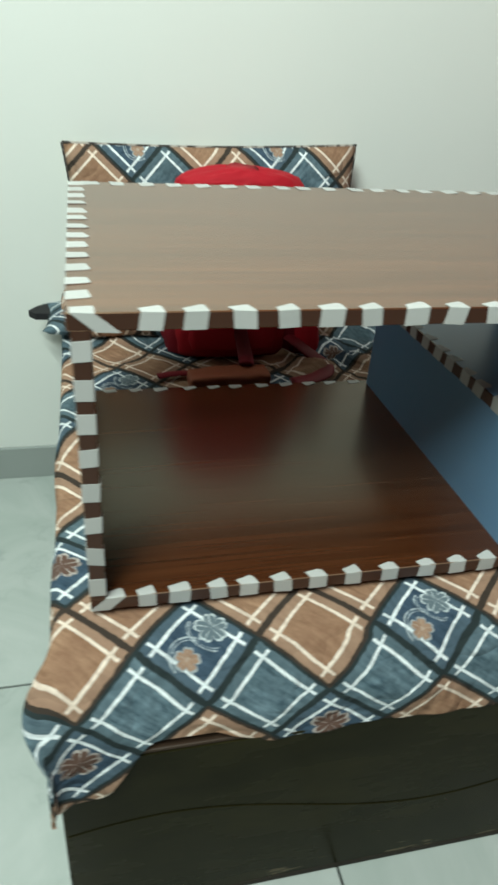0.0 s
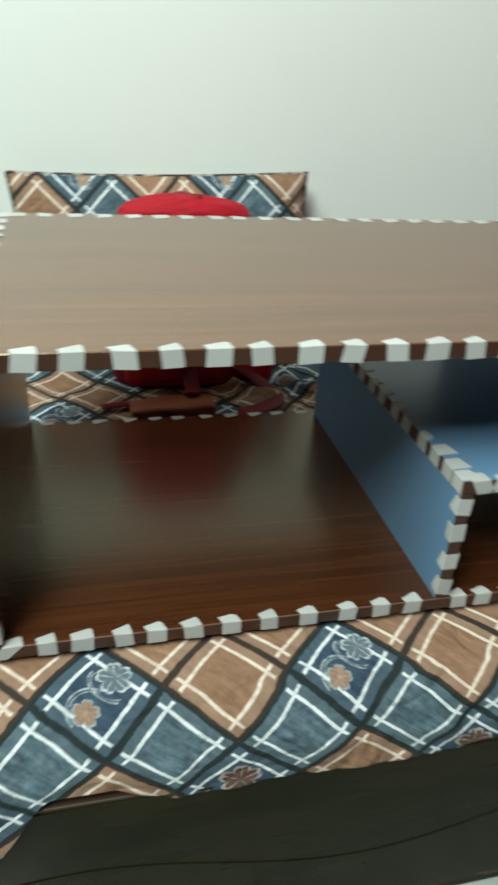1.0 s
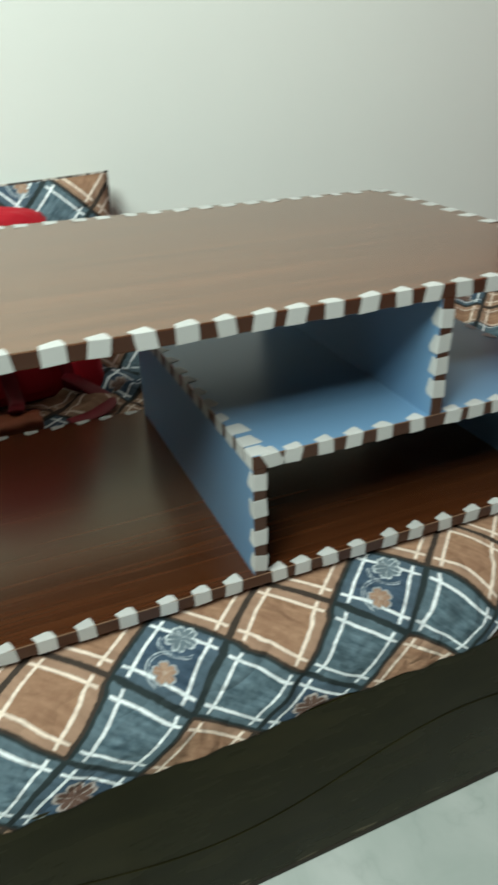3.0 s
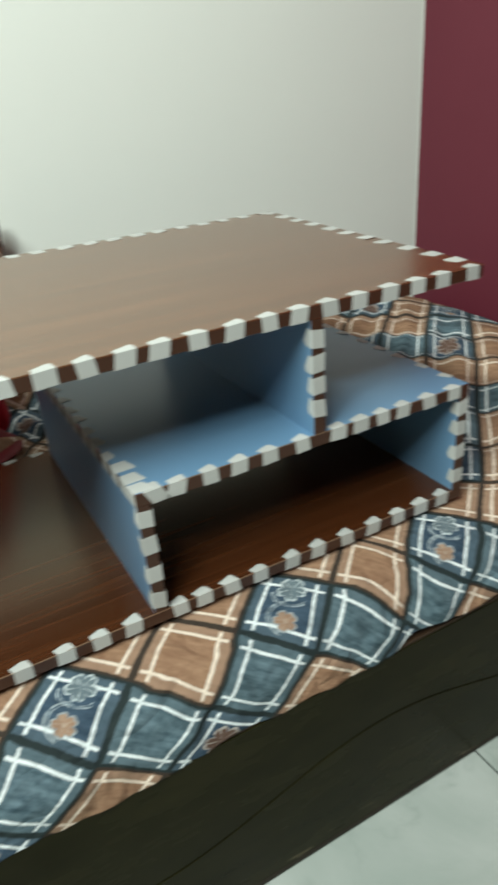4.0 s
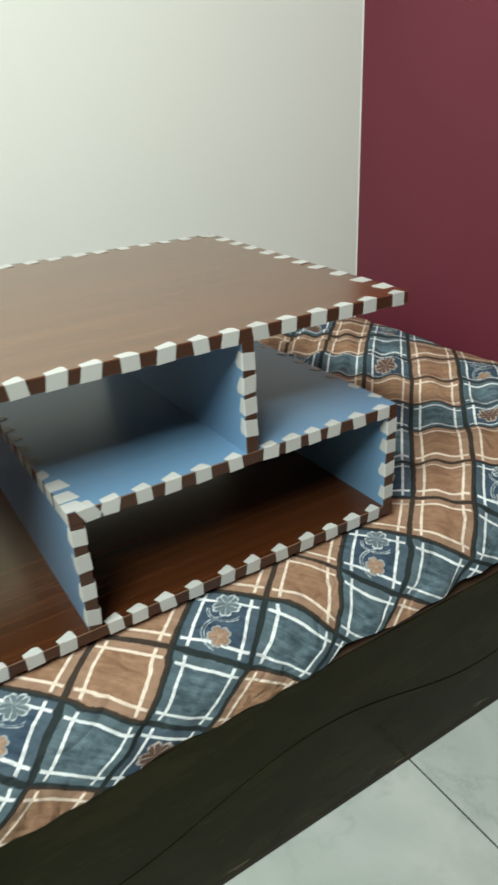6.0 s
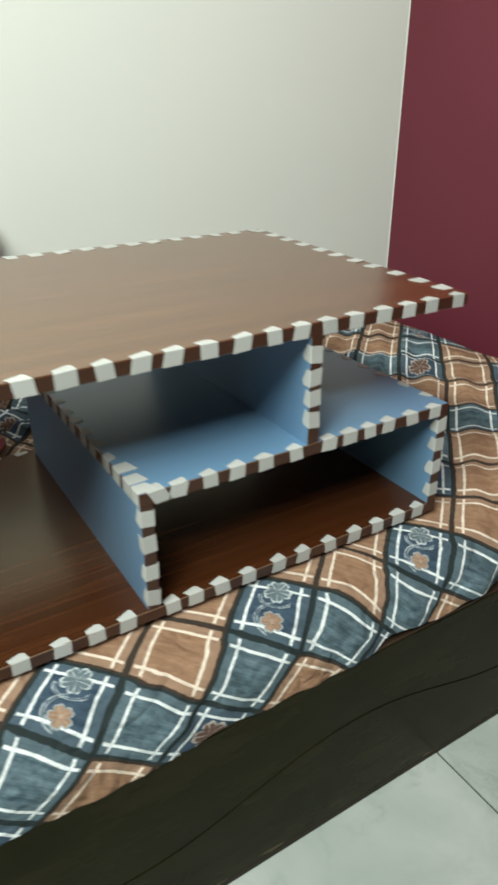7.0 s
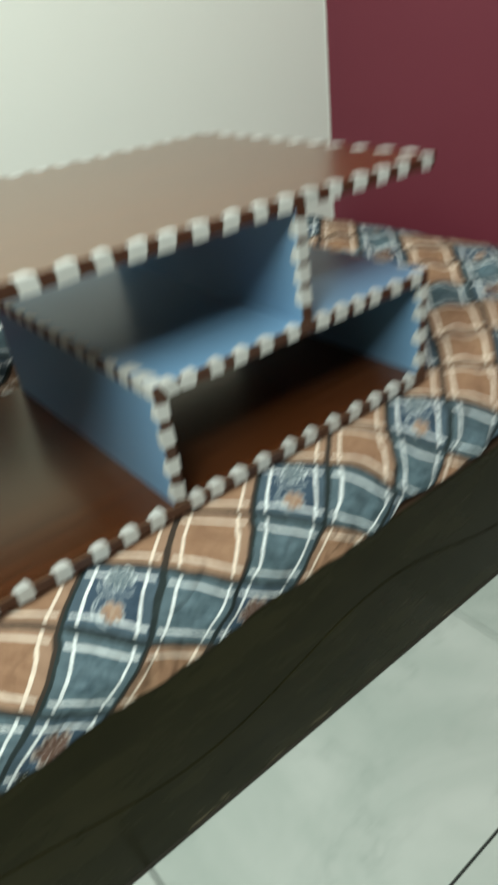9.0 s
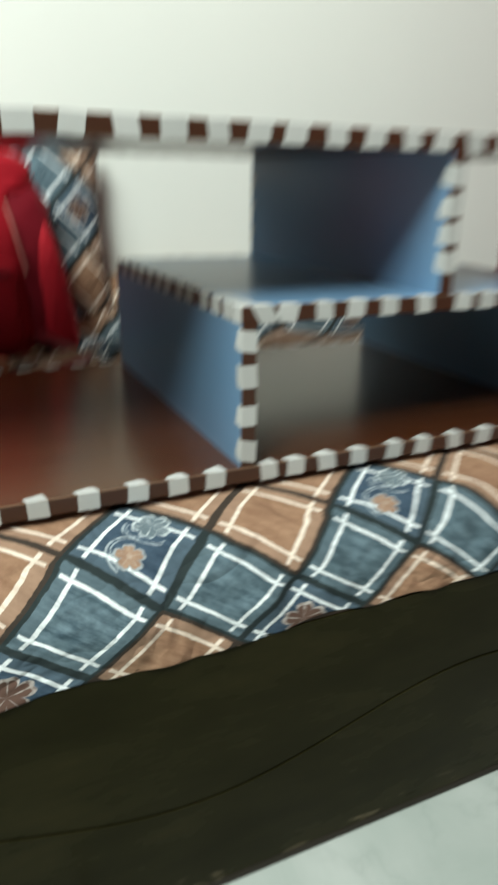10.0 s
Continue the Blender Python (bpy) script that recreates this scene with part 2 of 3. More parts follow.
def marble(name):
    """Pale vitrified tile with faint grey veins, polished."""
    n = Nodes(name)
    shift = n.math("MULTIPLY", n.rand(), 30.0)
    tc = n.t.nodes.new("ShaderNodeTexCoord")
    add = n.t.nodes.new("ShaderNodeVectorMath")
    n.t.links.new(tc.outputs["Object"], add.inputs[0])
    comb = n.t.nodes.new("ShaderNodeCombineXYZ")
    n.put(comb.inputs[0], shift)
    n.put(comb.inputs[1], shift)
    n.t.links.new(comb.outputs[0], add.inputs[1])
    vec = add.outputs[0]
    cloud = n.noise(3.2, vec, 6, 0.6, 0.8)
    vein = n.math("ABSOLUTE", n.math("SUBTRACT", n.noise(3.4, vec, 5, 0.6, 0.25), 0.5))
    veins = n.ramp(vein, (0.0, 1.0), (0.008, 0.55), (0.040, 0.0))
    patch = n.ramp(n.noise(4.2, vec, 3), (0.40, 0.0), (0.66, 1.0))
    col = n.ramp(cloud, (0.30, (0.400, 0.460, 0.430)), (0.68, (0.535, 0.580, 0.555)))
    col = n.mix(n.math("MULTIPLY", n.math("MULTIPLY", veins, patch), 0.42), col, (0.25, 0.30, 0.28))
    return n.done(col, 0.16, 0.5)


def tape_paper(name):
    n = Nodes(name)
    f = n.noise(60, n.coords(), 4)
    tone = n.mix(n.rand(), (0.51, 0.52, 0.505), (0.61, 0.62, 0.605))
    n.bump(n.noise(160, n.coords("Object", (1, 3, 3)), 2), 0.08, 0.001)
    return n.done(n.mix(n.math("MULTIPLY", f, 0.35), tone, (0.43, 0.44, 0.425)), 0.46, 0.32, ior=1.6)


M_WALL = wall_paint("wall_paint_white", (0.80, 0.835, 0.795), (0.825, 0.86, 0.818))
M_MAROON = wall_paint("wall_paint_maroon", (0.136, 0.0215, 0.037), (0.155, 0.0265, 0.044), 0.55)
# unseen ceiling and far walls: dark colour only keeps bounce light low
M_CEIL = wall_paint("ceiling_bounce_cut", (0.12, 0.125, 0.115), (0.14, 0.145, 0.135))
M_FAR = wall_paint("wall_bounce_cut", (0.065, 0.065, 0.055), (0.085, 0.08, 0.07))
M_TILE = marble("marble_tile")
M_GROUT = laminate_plain("grout", (0.014, 0.016, 0.014), (0.026, 0.028, 0.026), 0.9)
M_SKIRT = laminate_plain("skirting_tile", (0.30, 0.335, 0.32), (0.36, 0.395, 0.38), 0.25)
# one walnut in two tones: darkened for the shaded boards, lightened for the lit top
M_WOOD_SHADED = laminate_wood("walnut_laminate_shaded", 0.0, 0.24, 1.80, (1.0, 0.86, 0.60), 0.78)
M_WOOD_LIT = laminate_wood("walnut_laminate_lit", 0.42, 0.26, 2.30, (1.0, 0.83, 0.58), 1.30)
M_BLUE = laminate_plain("blue_laminate", (0.128, 0.252, 0.405), (0.139, 0.270, 0.425), 0.28, 1.5)
M_EDGE = laminate_plain("edge_band", (0.050, 0.0175, 0.0085), (0.070, 0.026, 0.013), 0.38)
M_LIP = laminate_plain("bare_laminate_edge", (0.20, 0.115, 0.070), (0.30, 0.18, 0.115), 0.5)
M_TAPE = tape_paper("paper_tape")
def bed_laminate(name):
    """Dark brown satin laminate with scuffs and smears."""
    n = Nodes(name)
    smear = n.noise(5, n.coords("Object", (1, 1, 3)), 4, 0.6)
    col = n.ramp(smear, (0.30, (0.0132, 0.0117, 0.0045)), (0.55, (0.0206, 0.0184, 0.0072)), (0.75, (0.0322, 0.0274, 0.0110)))
    low = n.t.nodes.new("ShaderNodeSeparateXYZ")
    n.t.links.new(n.coords(), low.inputs[0])
    chips = n.ramp(n.noise(1, n.coords("Object", (13, 13, 95)), 3, 0.6), (0.60, 0.0), (0.66, 1.0))
    col = n.mix(n.math("MULTIPLY", chips, n.ramp(low.outputs[2], (0.030, 1.0), (0.044, 0.0))), col, (0.13, 0.105, 0.065))
    n.put(n.bsdf.inputs["Specular Tint"], (1.0, 0.93, 0.62))
    return n.done(col, n.ramp(smear, (0.3, 0.20), (0.7, 0.32)), 0.075)


M_BEDPANEL = bed_laminate("bed_panel_laminate")
M_BEDEDGE = laminate_plain("bed_edge_wood", (0.036, 0.020, 0.011), (0.055, 0.030, 0.017), 0.5)
M_BEDTRIM = laminate_plain("bed_trim", (0.014, 0.011, 0.006), (0.028, 0.020, 0.011), 0.8)
M_GROOVE = laminate_plain("groove_dark", (0.012, 0.011, 0.009), (0.02, 0.018, 0.015), 0.7)
M_SHEET = plaid("plaid_cotton")
def speckle(name):
    """Dark cotton edge with pale flecks of the print."""
    n = Nodes(name)
    fleck = n.ramp(n.noise(34, n.coords(), 3), (0.50, 0.0), (0.58, 1.0))
    n.bump(n.noise(300, n.coords(), 2), 0.2, 0.001)
    return n.done(n.mix(fleck, (0.060, 0.052, 0.048), (0.46, 0.42, 0.38)), 0.85, 0.2)


M_PIPE = speckle("speckled_piping")
M_MATTRESS = fabric("mattress_ticking", (0.45, 0.42, 0.38), (0.52, 0.49, 0.44))
M_RED = fabric("red_nylon", (0.37, 0.005, 0.014), (0.47, 0.008, 0.021), 0.75)
M_DARKRED = fabric("dark_red_nylon", (0.14, 0.006, 0.012), (0.20, 0.010, 0.018), 0.6)
M_DEEPRED = fabric("deep_red_nylon", (0.19, 0.004, 0.013), (0.26, 0.006, 0.018), 0.7)
M_PIPING = fabric("faded_piping", (0.42, 0.12, 0.11), (0.5, 0.17, 0.15), 0.6)
M_BROWNRED = fabric("brown_red_canvas", (0.24, 0.062, 0.028), (0.32, 0.09, 0.042), 0.7)
M_BLACK = fabric("black_webbing", (0.012, 0.012, 0.014), (0.025, 0.025, 0.028), 0.7)
M_METAL = laminate_plain("lamp_housing", (0.7, 0.7, 0.7), (0.75, 0.75, 0.75), 0.4)


# ---- mesh helpers ----
def mesh_of(bm, material, smooth=False):
    me = bpy.data.meshes.new("mesh")
    bmesh.ops.recalc_face_normals(bm, faces=bm.faces)
    bm.to_mesh(me)
    bm.free()
    me.materials.append(material)
    if smooth:
        for p in me.polygons:
            p.use_smooth = True
    return me


def part(name, bm, material, parent=None, label="", smooth=False):
    ob = new(name, mesh_of(bm, material, smooth) if isinstance(bm, bmesh.types.BMesh) else bm)
    if parent is not None:
        ob.parent = parent
    if label:
        tagged(ob, label)
    return ob


def thing(name, label, category, group="", place=(0, 0, 0)):
    ob = new(name)
    ob.location = place
    return tagged(ob, label, category, group)


def box(lo, hi, bevel=0.0, segs=2):
    bm = bmesh.new()
    bmesh.ops.create_cube(bm, size=1)
    for v in bm.verts:
        v.co = Vector([(a + b) / 2 + c * (b - a) for a, b, c in zip(lo, hi, v.co)])
    if bevel:
        bmesh.ops.bevel(bm, geom=bm.edges[:], offset=bevel, segments=segs, affect="EDGES", profile=0.6)
    return bm


def prism(outline, lo, hi, axis=1):
    """A flat outline of (a, b) pushed along an axis from lo to hi."""
    bm = bmesh.new()
    def at(p, d):
        q = [p[0], p[1]]
        q.insert(axis, d)
        return bm.verts.new(q)
    front, back = [at(p, lo) for p in outline], [at(p, hi) for p in outline]
    bm.faces.new(front)
    bm.faces.new(back[::-1])
    for k in range(len(outline)):
        j = (k + 1) % len(outline)
        bm.faces.new((front[k], back[k], back[j], front[j]))
    return bm


def tube(points, radius, sides=10, flat=1.0):
    """A round or flattened cord along points."""
    bm, rings = bmesh.new(), []
    pts = [Vector(p) for p in points]
    for k, p in enumerate(pts):
        d = (pts[min(k + 1, len(pts) - 1)] - pts[max(k - 1, 0)]).normalized()
        side = d.cross(Vector((0, 0, 1)))
        side = side.normalized() if side.length > 0.05 else Vector((1, 0, 0))
        up = side.cross(d)
        rings.append([bm.verts.new(p + radius * (math.cos(a) * side + flat * math.sin(a) * up)) for a in (2 * math.pi * i / sides for i in range(sides))])
    for a, b in zip(rings, rings[1:]):
        for i in range(sides):
            bm.faces.new((a[i], a[(i + 1) % sides], b[(i + 1) % sides], b[i]))
    bm.faces.new(rings[0])
    bm.faces.new(rings[-1][::-1])
    return bm


def curve(points, steps=8):
    """Points along a smooth line through the given ones."""
    p = [Vector(q) for q in points]
    out = []
    for k in range(len(p) - 1):
        a, b, c, d = p[max(k - 1, 0)], p[k], p[k + 1], p[min(k + 2, len(p) - 1)]
        for i in range(steps):
            t = i / steps
            out.append(0.5 * (2 * b + (c - a) * t + (2 * a - 5 * b + 4 * c - d) * t**2 + (3 * b - a - 3 * c + d) * t**3))
    return out + [p[-1]]


# ---- the room ----
def wall(name, lo, hi, material, label):
    return tagged(part(name, box(lo, hi), material), label, "wall", "", "structure")


wall("wall_north", (WALL_W - 0.15, WALL_N, -0.05), (WALL_E, WALL_N + 0.15, CEIL), M_WALL, "matte off-white painted wall behind the bed")
wall("wall_east", (WALL_E, WALL_S - 0.15, -0.05), (WALL_E + 0.15, WALL_N + 0.15, CEIL), M_MAROON, "maroon painted wall at the end of the bed")
# out of view from here to the ceiling, dark to deepen the unit's shade
wall("wall_west", (WALL_W - 0.15, WALL_S - 0.15, -0.05), (WALL_W, WALL_N, CEIL), M_FAR, "unseen wall, coloured dark to cut bounce light")
wall("wall_south", (WALL_W, WALL_S - 0.15, -0.05), (WALL_E, WALL_S, CEIL), M_FAR, "unseen wall, coloured dark to cut bounce light")
tagged(part("ceiling", box((WALL_W - 0.15, WALL_S - 0.15, CEIL), (WALL_E + 0.15, WALL_N + 0.15, CEIL + 0.15)), M_CEIL), "unseen ceiling, coloured dark to cut bounce light", "ceiling", "", "structure")
tagged(part("baseboard", box((WALL_W, WALL_N - 0.012, 0.0), (WALL_E, WALL_N, 0.10), 0.002), M_SKIRT), "grey tiled skirting along the white wall", "baseboard", "", "structure")
tagged(part("baseboard", box((WALL_E - 0.012, WALL_S, 0.0), (WALL_E, WALL_N - 0.014, 0.10), 0.002), M_SKIRT), "grey tiled skirting along the maroon wall", "baseboard", "", "structure")

tagged(part("trim", box((WALL_E - 0.0015, WALL_N - 0.0018, 0.10), (WALL_E, WALL_N, CEIL)), M_WALL), "thin edge of white paint in the wall corner", "trim", "", "structure")

# ---- tube lamps on the ceiling, across the room's corner ----
def batten(place):
    turn = math.degrees(math.atan2(LAMP_AIM[1] - place[1], LAMP_AIM[0] - place[0])) - 90
    return pose(*place, 0, 0, turn)


lamp = thing("ceiling_light", "unseen white tube lamp batten fixed under the ceiling", "lamp", "lamps on the ceiling")
lamp.matrix_world = batten(LAMPS[0])
part("housing", box((-0.64, -0.075, 0.035), (0.64, -0.015, 0.079), 0.006), M_METAL, lamp)
for sx in (-1, 1):
    part("end_cap", box((sx * 0.622 - 0.012, -0.05, -0.02), (sx * 0.622 + 0.012, -0.014, 0.034), 0.004), M_METAL, lamp)
# housing for the added second lamp
copy_thing(lamp, batten(LAMPS[1]))

# ---- the bed ----
BX0, BX1, BY0, BY1, BTOP = -0.658, 1.32, -0.13, 1.06, Z0 - 0.146
bed = thing("bed", "dark brown laminated box bed with a wavy groove", "bed", "", (0, 0, 0))
wave = lambda x: Z0 - 0.318 + 0.040 * math.cos(2 * math.pi * (x + 0.53) / 0.83)
xs = [BX0 + (BX1 - BX0) * k / 80 for k in range(81)]
part("upper_front_panel", prism([(x, wave(x) + 0.0017) for x in xs] + [(BX1, BTOP), (BX0, BTOP)], BY0, BY0 + 0.016), M_BEDPANEL, bed)
part("lower_front_panel", prism([(x, wave(x) - 0.0017) for x in xs] + [(BX1, 0.014), (BX0, 0.014)], BY0 - 0.001, BY0 + 0.016), M_BEDPANEL, bed)
part("bottom_edge", box((BX0 + 0.002, BY0 - 0.002, 0.0), (BX1 - 0.002, BY0 + 0.014, 0.0125), 0.003, 2), M_BEDTRIM, bed, "thin worn dark edge strip")
part("panel_backing", box((BX0, BY0 + 0.016, 0.0), (BX1, BY0 + 0.028, BTOP - 0.004)), M_GROOVE, bed)
part("top_rail", box((BX0, BY0 + 0.002, BTOP), (BX1, BY0 + 0.03, BTOP + 0.006), 0.002), M_BEDEDGE, bed, "lighter brown wood edge strip")
part("side_panel", box((BX0 - 0.006, BY0 + 0.018, 0.0), (BX0 + 0.014, BY1, BTOP)), M_BEDPANEL, bed)
part("side_panel", box((BX1 - 0.014, BY0 + 0.03, 0.0), (BX1 + 0.004, BY1, BTOP)), M_BEDPANEL, bed)
part("back_panel", box((BX0 + 0.016, BY1 - 0.02, 0.0), (BX1 - 0.016, BY1, BTOP)), M_BEDPANEL, bed)
part("deck", box((BX0 + 0.016, BY0 + 0.03, BTOP - 0.02), (BX1 - 0.016, BY1 - 0.022, BTOP - 0.002)), M_BEDEDGE, bed)
mattress = tagged(part("mattress", box((BX0 + 0.03, BY0 + 0.085, BTOP + 0.002), (BX1 - 0.05, BY1 - 0.02, Z0 - 0.05), 0.045, 4), M_MATTRESS, None, "", True), "thick cotton mattress under the plaid sheet", "mattress")

# ---- the bed sheet ----
FRONT = [(-0.1440, -0.29), (-0.1345, -0.165), (-0.1300, -0.142), (-0.1215, -0.108), (-0.097, -0.072), (-0.066, -0.044), (-0.026, -0.0325), (0.02, -0.0265), (0.10, -0.0235)]
ARC = [0.10]
for (y1, z1), (y0, z0) in zip(FRONT[::-1], FRONT[-2::-1]):
    ARC.append(ARC[-1] - math.hypot(y1 - y0, z1 - z0))
ARC = ARC[::-1]


def front_profile(a):
    if a >= ARC[-1]:
        return a, FRONT[-1][1]
    return float(np.interp(a, ARC, [p[0] for p in FRONT])), float(np.interp(a, ARC, [p[1] for p in FRONT]))


def left_profile(d):
    """Over the left edge: place in x and drop for a distance d past the edge."""
    edge, r = BX0 + 0.012, 0.015
    if d <= 0:
        return edge - d, 0.0
    if d < r * math.pi / 2:
        return edge - r * math.sin(d / r), r * (1 - math.cos(d / r))
    return edge - r, r + d - r * math.pi / 2


def smooth(lo, hi, t):
    t = min(1.0, max(0.0, (t - lo) / (hi - lo)))
    return t * t * (3 - 2 * t)


V_DRAWN = (-5.31, -0.31, 0.77, 1.70, 2.75, 4.10, 4.95, 6.0, 7.31, 12.31)
V_EVEN = (-5, 0, 1, 2, 3, 4, 5, 6, 7, 11)


def print_uv(x, a):
    a = a if a > 0.03 else 0.03 + (a - 0.03) * 1.12
    lap = a - 0.30 * max(0.0, -0.150 - a) * smooth(-0.72, -0.60, x)
    u, v = x - lap, x + lap
    u = (u - 0.462) / 0.162 if u < 0.624 else 1 + (u - 0.624) / 0.166
    v = (v - 0.313) / 0.162 if v < 0.634 else 1.98 + (v - 0.634) / 0.183
    ease = smooth(0.22, 0.03, a)
    u -= ease * (0.07 + 0.11 * min(1.0, max(0.0, (-0.04 - a) / 0.11)))
    v -= ease * (0.20 + 0.19 * smooth(0.0, 0.36, x))
    # the free half is drawn a little askew
    free = smooth(0.30, 0.44, x)
    v += free * (float(np.interp(v, V_DRAWN, V_EVEN)) - v)
    u += free * (0.08 + 0.12 * smooth(0.35, 0.65, a) * smooth(1.9, 1.2, u))
    return u + 40, v + 40


def bed_sheet():
    nx, ny = 230, 150
    edge, s1, a1 = BX0 + 0.012, BX1 + 0.03, BY1 + 0.02
    me = bpy.data.meshes.new("bed_sheet")
    verts, uvs = [], []
    for j in range(ny + 1):
        for i in range(nx + 1):
            k = i / nx
            rough_s = edge + (s1 - edge) * max(0.0, (k - 0.10) / 0.90)
            a0 = ARC[2] - 0.007 - 0.071 * smooth(-0.54, -0.64, rough_s)
            a = a0 + (a1 - a0) * (j / ny) ** 1.3
            hang = 0.105 + 0.03 * math.sin(a * 11) + 0.03 * smooth(0.06, -0.13, a)
            s = edge - hang * (1 - k / 0.10) if k < 0.10 else edge + (s1 - edge) * (k - 0.10) / 0.90
            hem = 0.003 * math.sin(s * 21 + 1) + 0.006 * noise.noise(Vector((s * 13, 0.4, 0.2))) + 0.008 * smooth(-0.05, 0.08, s) * smooth(0.42, 0.33, s) + 0.019 * smooth(0.31, 0.36, s) + 0.012 * smooth(0.50, 0.66, s) + 0.022 * smooth(-0.60, -0.53, s) * smooth(-0.39, -0.47, s)
            aa = a + max(0.0, 1 - j / 20) * hem
            y, zf = front_profile(aa)
            x, dl = left_profile(edge - s) if s < edge else (s, 0.0)
            df = FRONT[-1][1] - zf
            drop = max(df, dl) + 0.30 * min(df, dl)
            p = Vector((s * 3.1, a * 3.1, 0.3))
            top = max(0.0, 1 - drop / 0.05)
            under = smooth(-0.05, 0.02, y) * smooth(0.66, 0.60, y) * smooth(0.68, 0.575, x) * smooth(-0.66, -0.60, x)
            drop = drop if drop < 0.15 else 0.15 + 0.045 * math.tanh((drop - 0.15) / 0.045)
            z = Z0 + FRONT[-1][1] - drop
            z += top * (1 - under) * (0.007 * noise.noise(p * 1.7) + 0.004 * noise.noise(p * 5))
            # the free right half lies higher, with soft folds across it, and rounds off at the far edge
            right = smooth(0.58, 0.76, x)
            z += right * top * (0.022 + 0.022 * smooth(0.95, 1.5, x + y) + smooth(1.30, 1.05, x) * (0.0055 * math.sin((x + y) * 34 + 2.2 * noise.noise(p)) + 0.005 * math.sin((x - y) * 58 + 3.5 * noise.noise(p * 1.4)) + 0.006 * noise.noise(p * 4.2)))
            z -= 0.030 * smooth(1.15, 1.34, x) + 0.10 * smooth(1.29, 1.36, x)
            # bunched cloth along the wall
            back = smooth(0.86, 1.02, y) * smooth(0.75, 0.55, x)
            z += back * top * (0.080 + 0.036 * smooth(0.02, 0.10, x) + 0.02 * noise.noise(p * 3.0) + 0.02 * noise.noise(p * 8))
            ruck = (0.25 + 0.75 * smooth(-0.25, -0.12, x)) * smooth(0.62, 0.72, y) * smooth(0.30, 0.10, x) * top
            z += ruck * (0.012 + 0.022 * noise.noise(p * 5.5 + Vector((3, 1, 0))) + 0.012 * noise.noise(p * 12))
            if dl > 0.012:
                x -= 0.009 * max(0.0, noise.noise(Vector((a * 6.0, 2.2, s * 5)))) + 0.005 * smooth(0.05, -0.1, a) * (1 + noise.noise(Vector((a * 14, s * 16, 1))))
            if s < edge:
                x -= 0.026 * smooth(-0.01, -0.10, a) * smooth(0.0, 0.03, dl) * smooth(0.12, 0.06, drop)
            if df > 0.02:
                y -= 0.013 * abs(noise.noise(Vector((s * 11 - a * 6, a * 7 + s * 3, 2)))) + 0.0035 * noise.noise(Vector((s * 30, a * 24, 5))) + 0.0035 * smooth(0.02, 0.07, df) * (1 + math.sin(s * 47 + 4.5 * noise.noise(Vector((s * 4, a * 3, 7))))) * smooth(0.2, 0.6, s) + 0.02 * smooth(-0.63, -0.70, s) * smooth(-0.05, -0.16, a)
            verts.append((x, y, z))
            rucked = smooth(0.2, 0.55, a) * smooth(-0.16, -0.34, s)
            uvs.append(print_uv(s + 0.036 * rucked, aa - 0.060 * rucked + 0.022 * smooth(-0.06, -0.14, aa) * smooth(0.20, 0.32, s) * smooth(0.45, 0.37, s) - 0.037 * smooth(0.2, 0.55, a) * smooth(0.55, 0.42, s)))
    faces = [(j * (nx + 1) + i, j * (nx + 1) + i + 1, (j + 1) * (nx + 1) + i + 1, (j + 1) * (nx + 1) + i) for j in range(ny) for i in range(nx)]
    me.from_pydata(verts, [], faces)
    lay = me.uv_layers.new(name="print")
    for loop in me.loops:
        lay.data[loop.index].uv = uvs[loop.vertex_index]
    me.materials.append(M_SHEET)
    for p in me.polygons:
        p.use_smooth = True
    ob = new("bed_sheet", me)
    m = ob.modifiers.new("thickness", "SOLIDIFY")
    m.thickness, m.offset = 0.0025, -1
    return tagged(ob, "rumpled plaid cotton bed sheet, tan, blue and white", "bed sheet")


bed_sheet()


# ---- the shelf unit ----
UW = (-0.614, 0.575)      # top board from end to end
unit = thing("tv_unit", "walnut and blue laminate shelf unit with paper-taped edges", "tv unit", "", (0, 0, Z0))
T_TOP, T_BOT, T_SH = (0.368, 0.388), (-0.018, 0.002), (0.178, 0.198)


def two_faced(name, lo, hi, main, faces):
    """A board of one laminate with other laminate on the faces whose normals are given."""
    bm = box(lo, hi, 0.0012, 1)
    bm.normal_update()
    for f in bm.faces:
        for normal, slot in faces:
            if f.normal.dot(Vector(normal)) > 0.9:
                f.material_index = slot
    ob = part(name, bm, main, unit)
    ob.data.materials.append(M_BLUE)
    ob.data.materials.append(M_EDGE)
    return ob


def standing(name, x0, x1, z0, z1, depth, blue):
    """An upright board between two levels; its top follows the slight rise of the top board."""
    rise = RISE * depth if z1 == T_TOP[0] else 0.0
    z0, z1 = z0 - 0.0015, z1 + 0.0015
    bm = prism([(0.0, z0), (depth, z0), (depth, z1 + rise), (0.0, z1)], x0, x1, 0)
    bmesh.ops.recalc_face_normals(bm, faces=bm.faces)
    bm.normal_update()
    for f in bm.faces:
        if f.normal.x < -0.9 or f.normal.x > 0.9:
            f.material_index = 1 if blue else 0
        elif abs(f.normal.y) > 0.9:
            f.material_index = 2
    bmesh.ops.bevel(bm, geom=bm.edges[:], offset=0.001, segments=1, affect="EDGES")
    ob = part(name, bm, M_WOOD_SHADED, unit)
    ob.data.materials.append(M_BLUE)
    ob.data.materials.append(M_EDGE)
    return ob


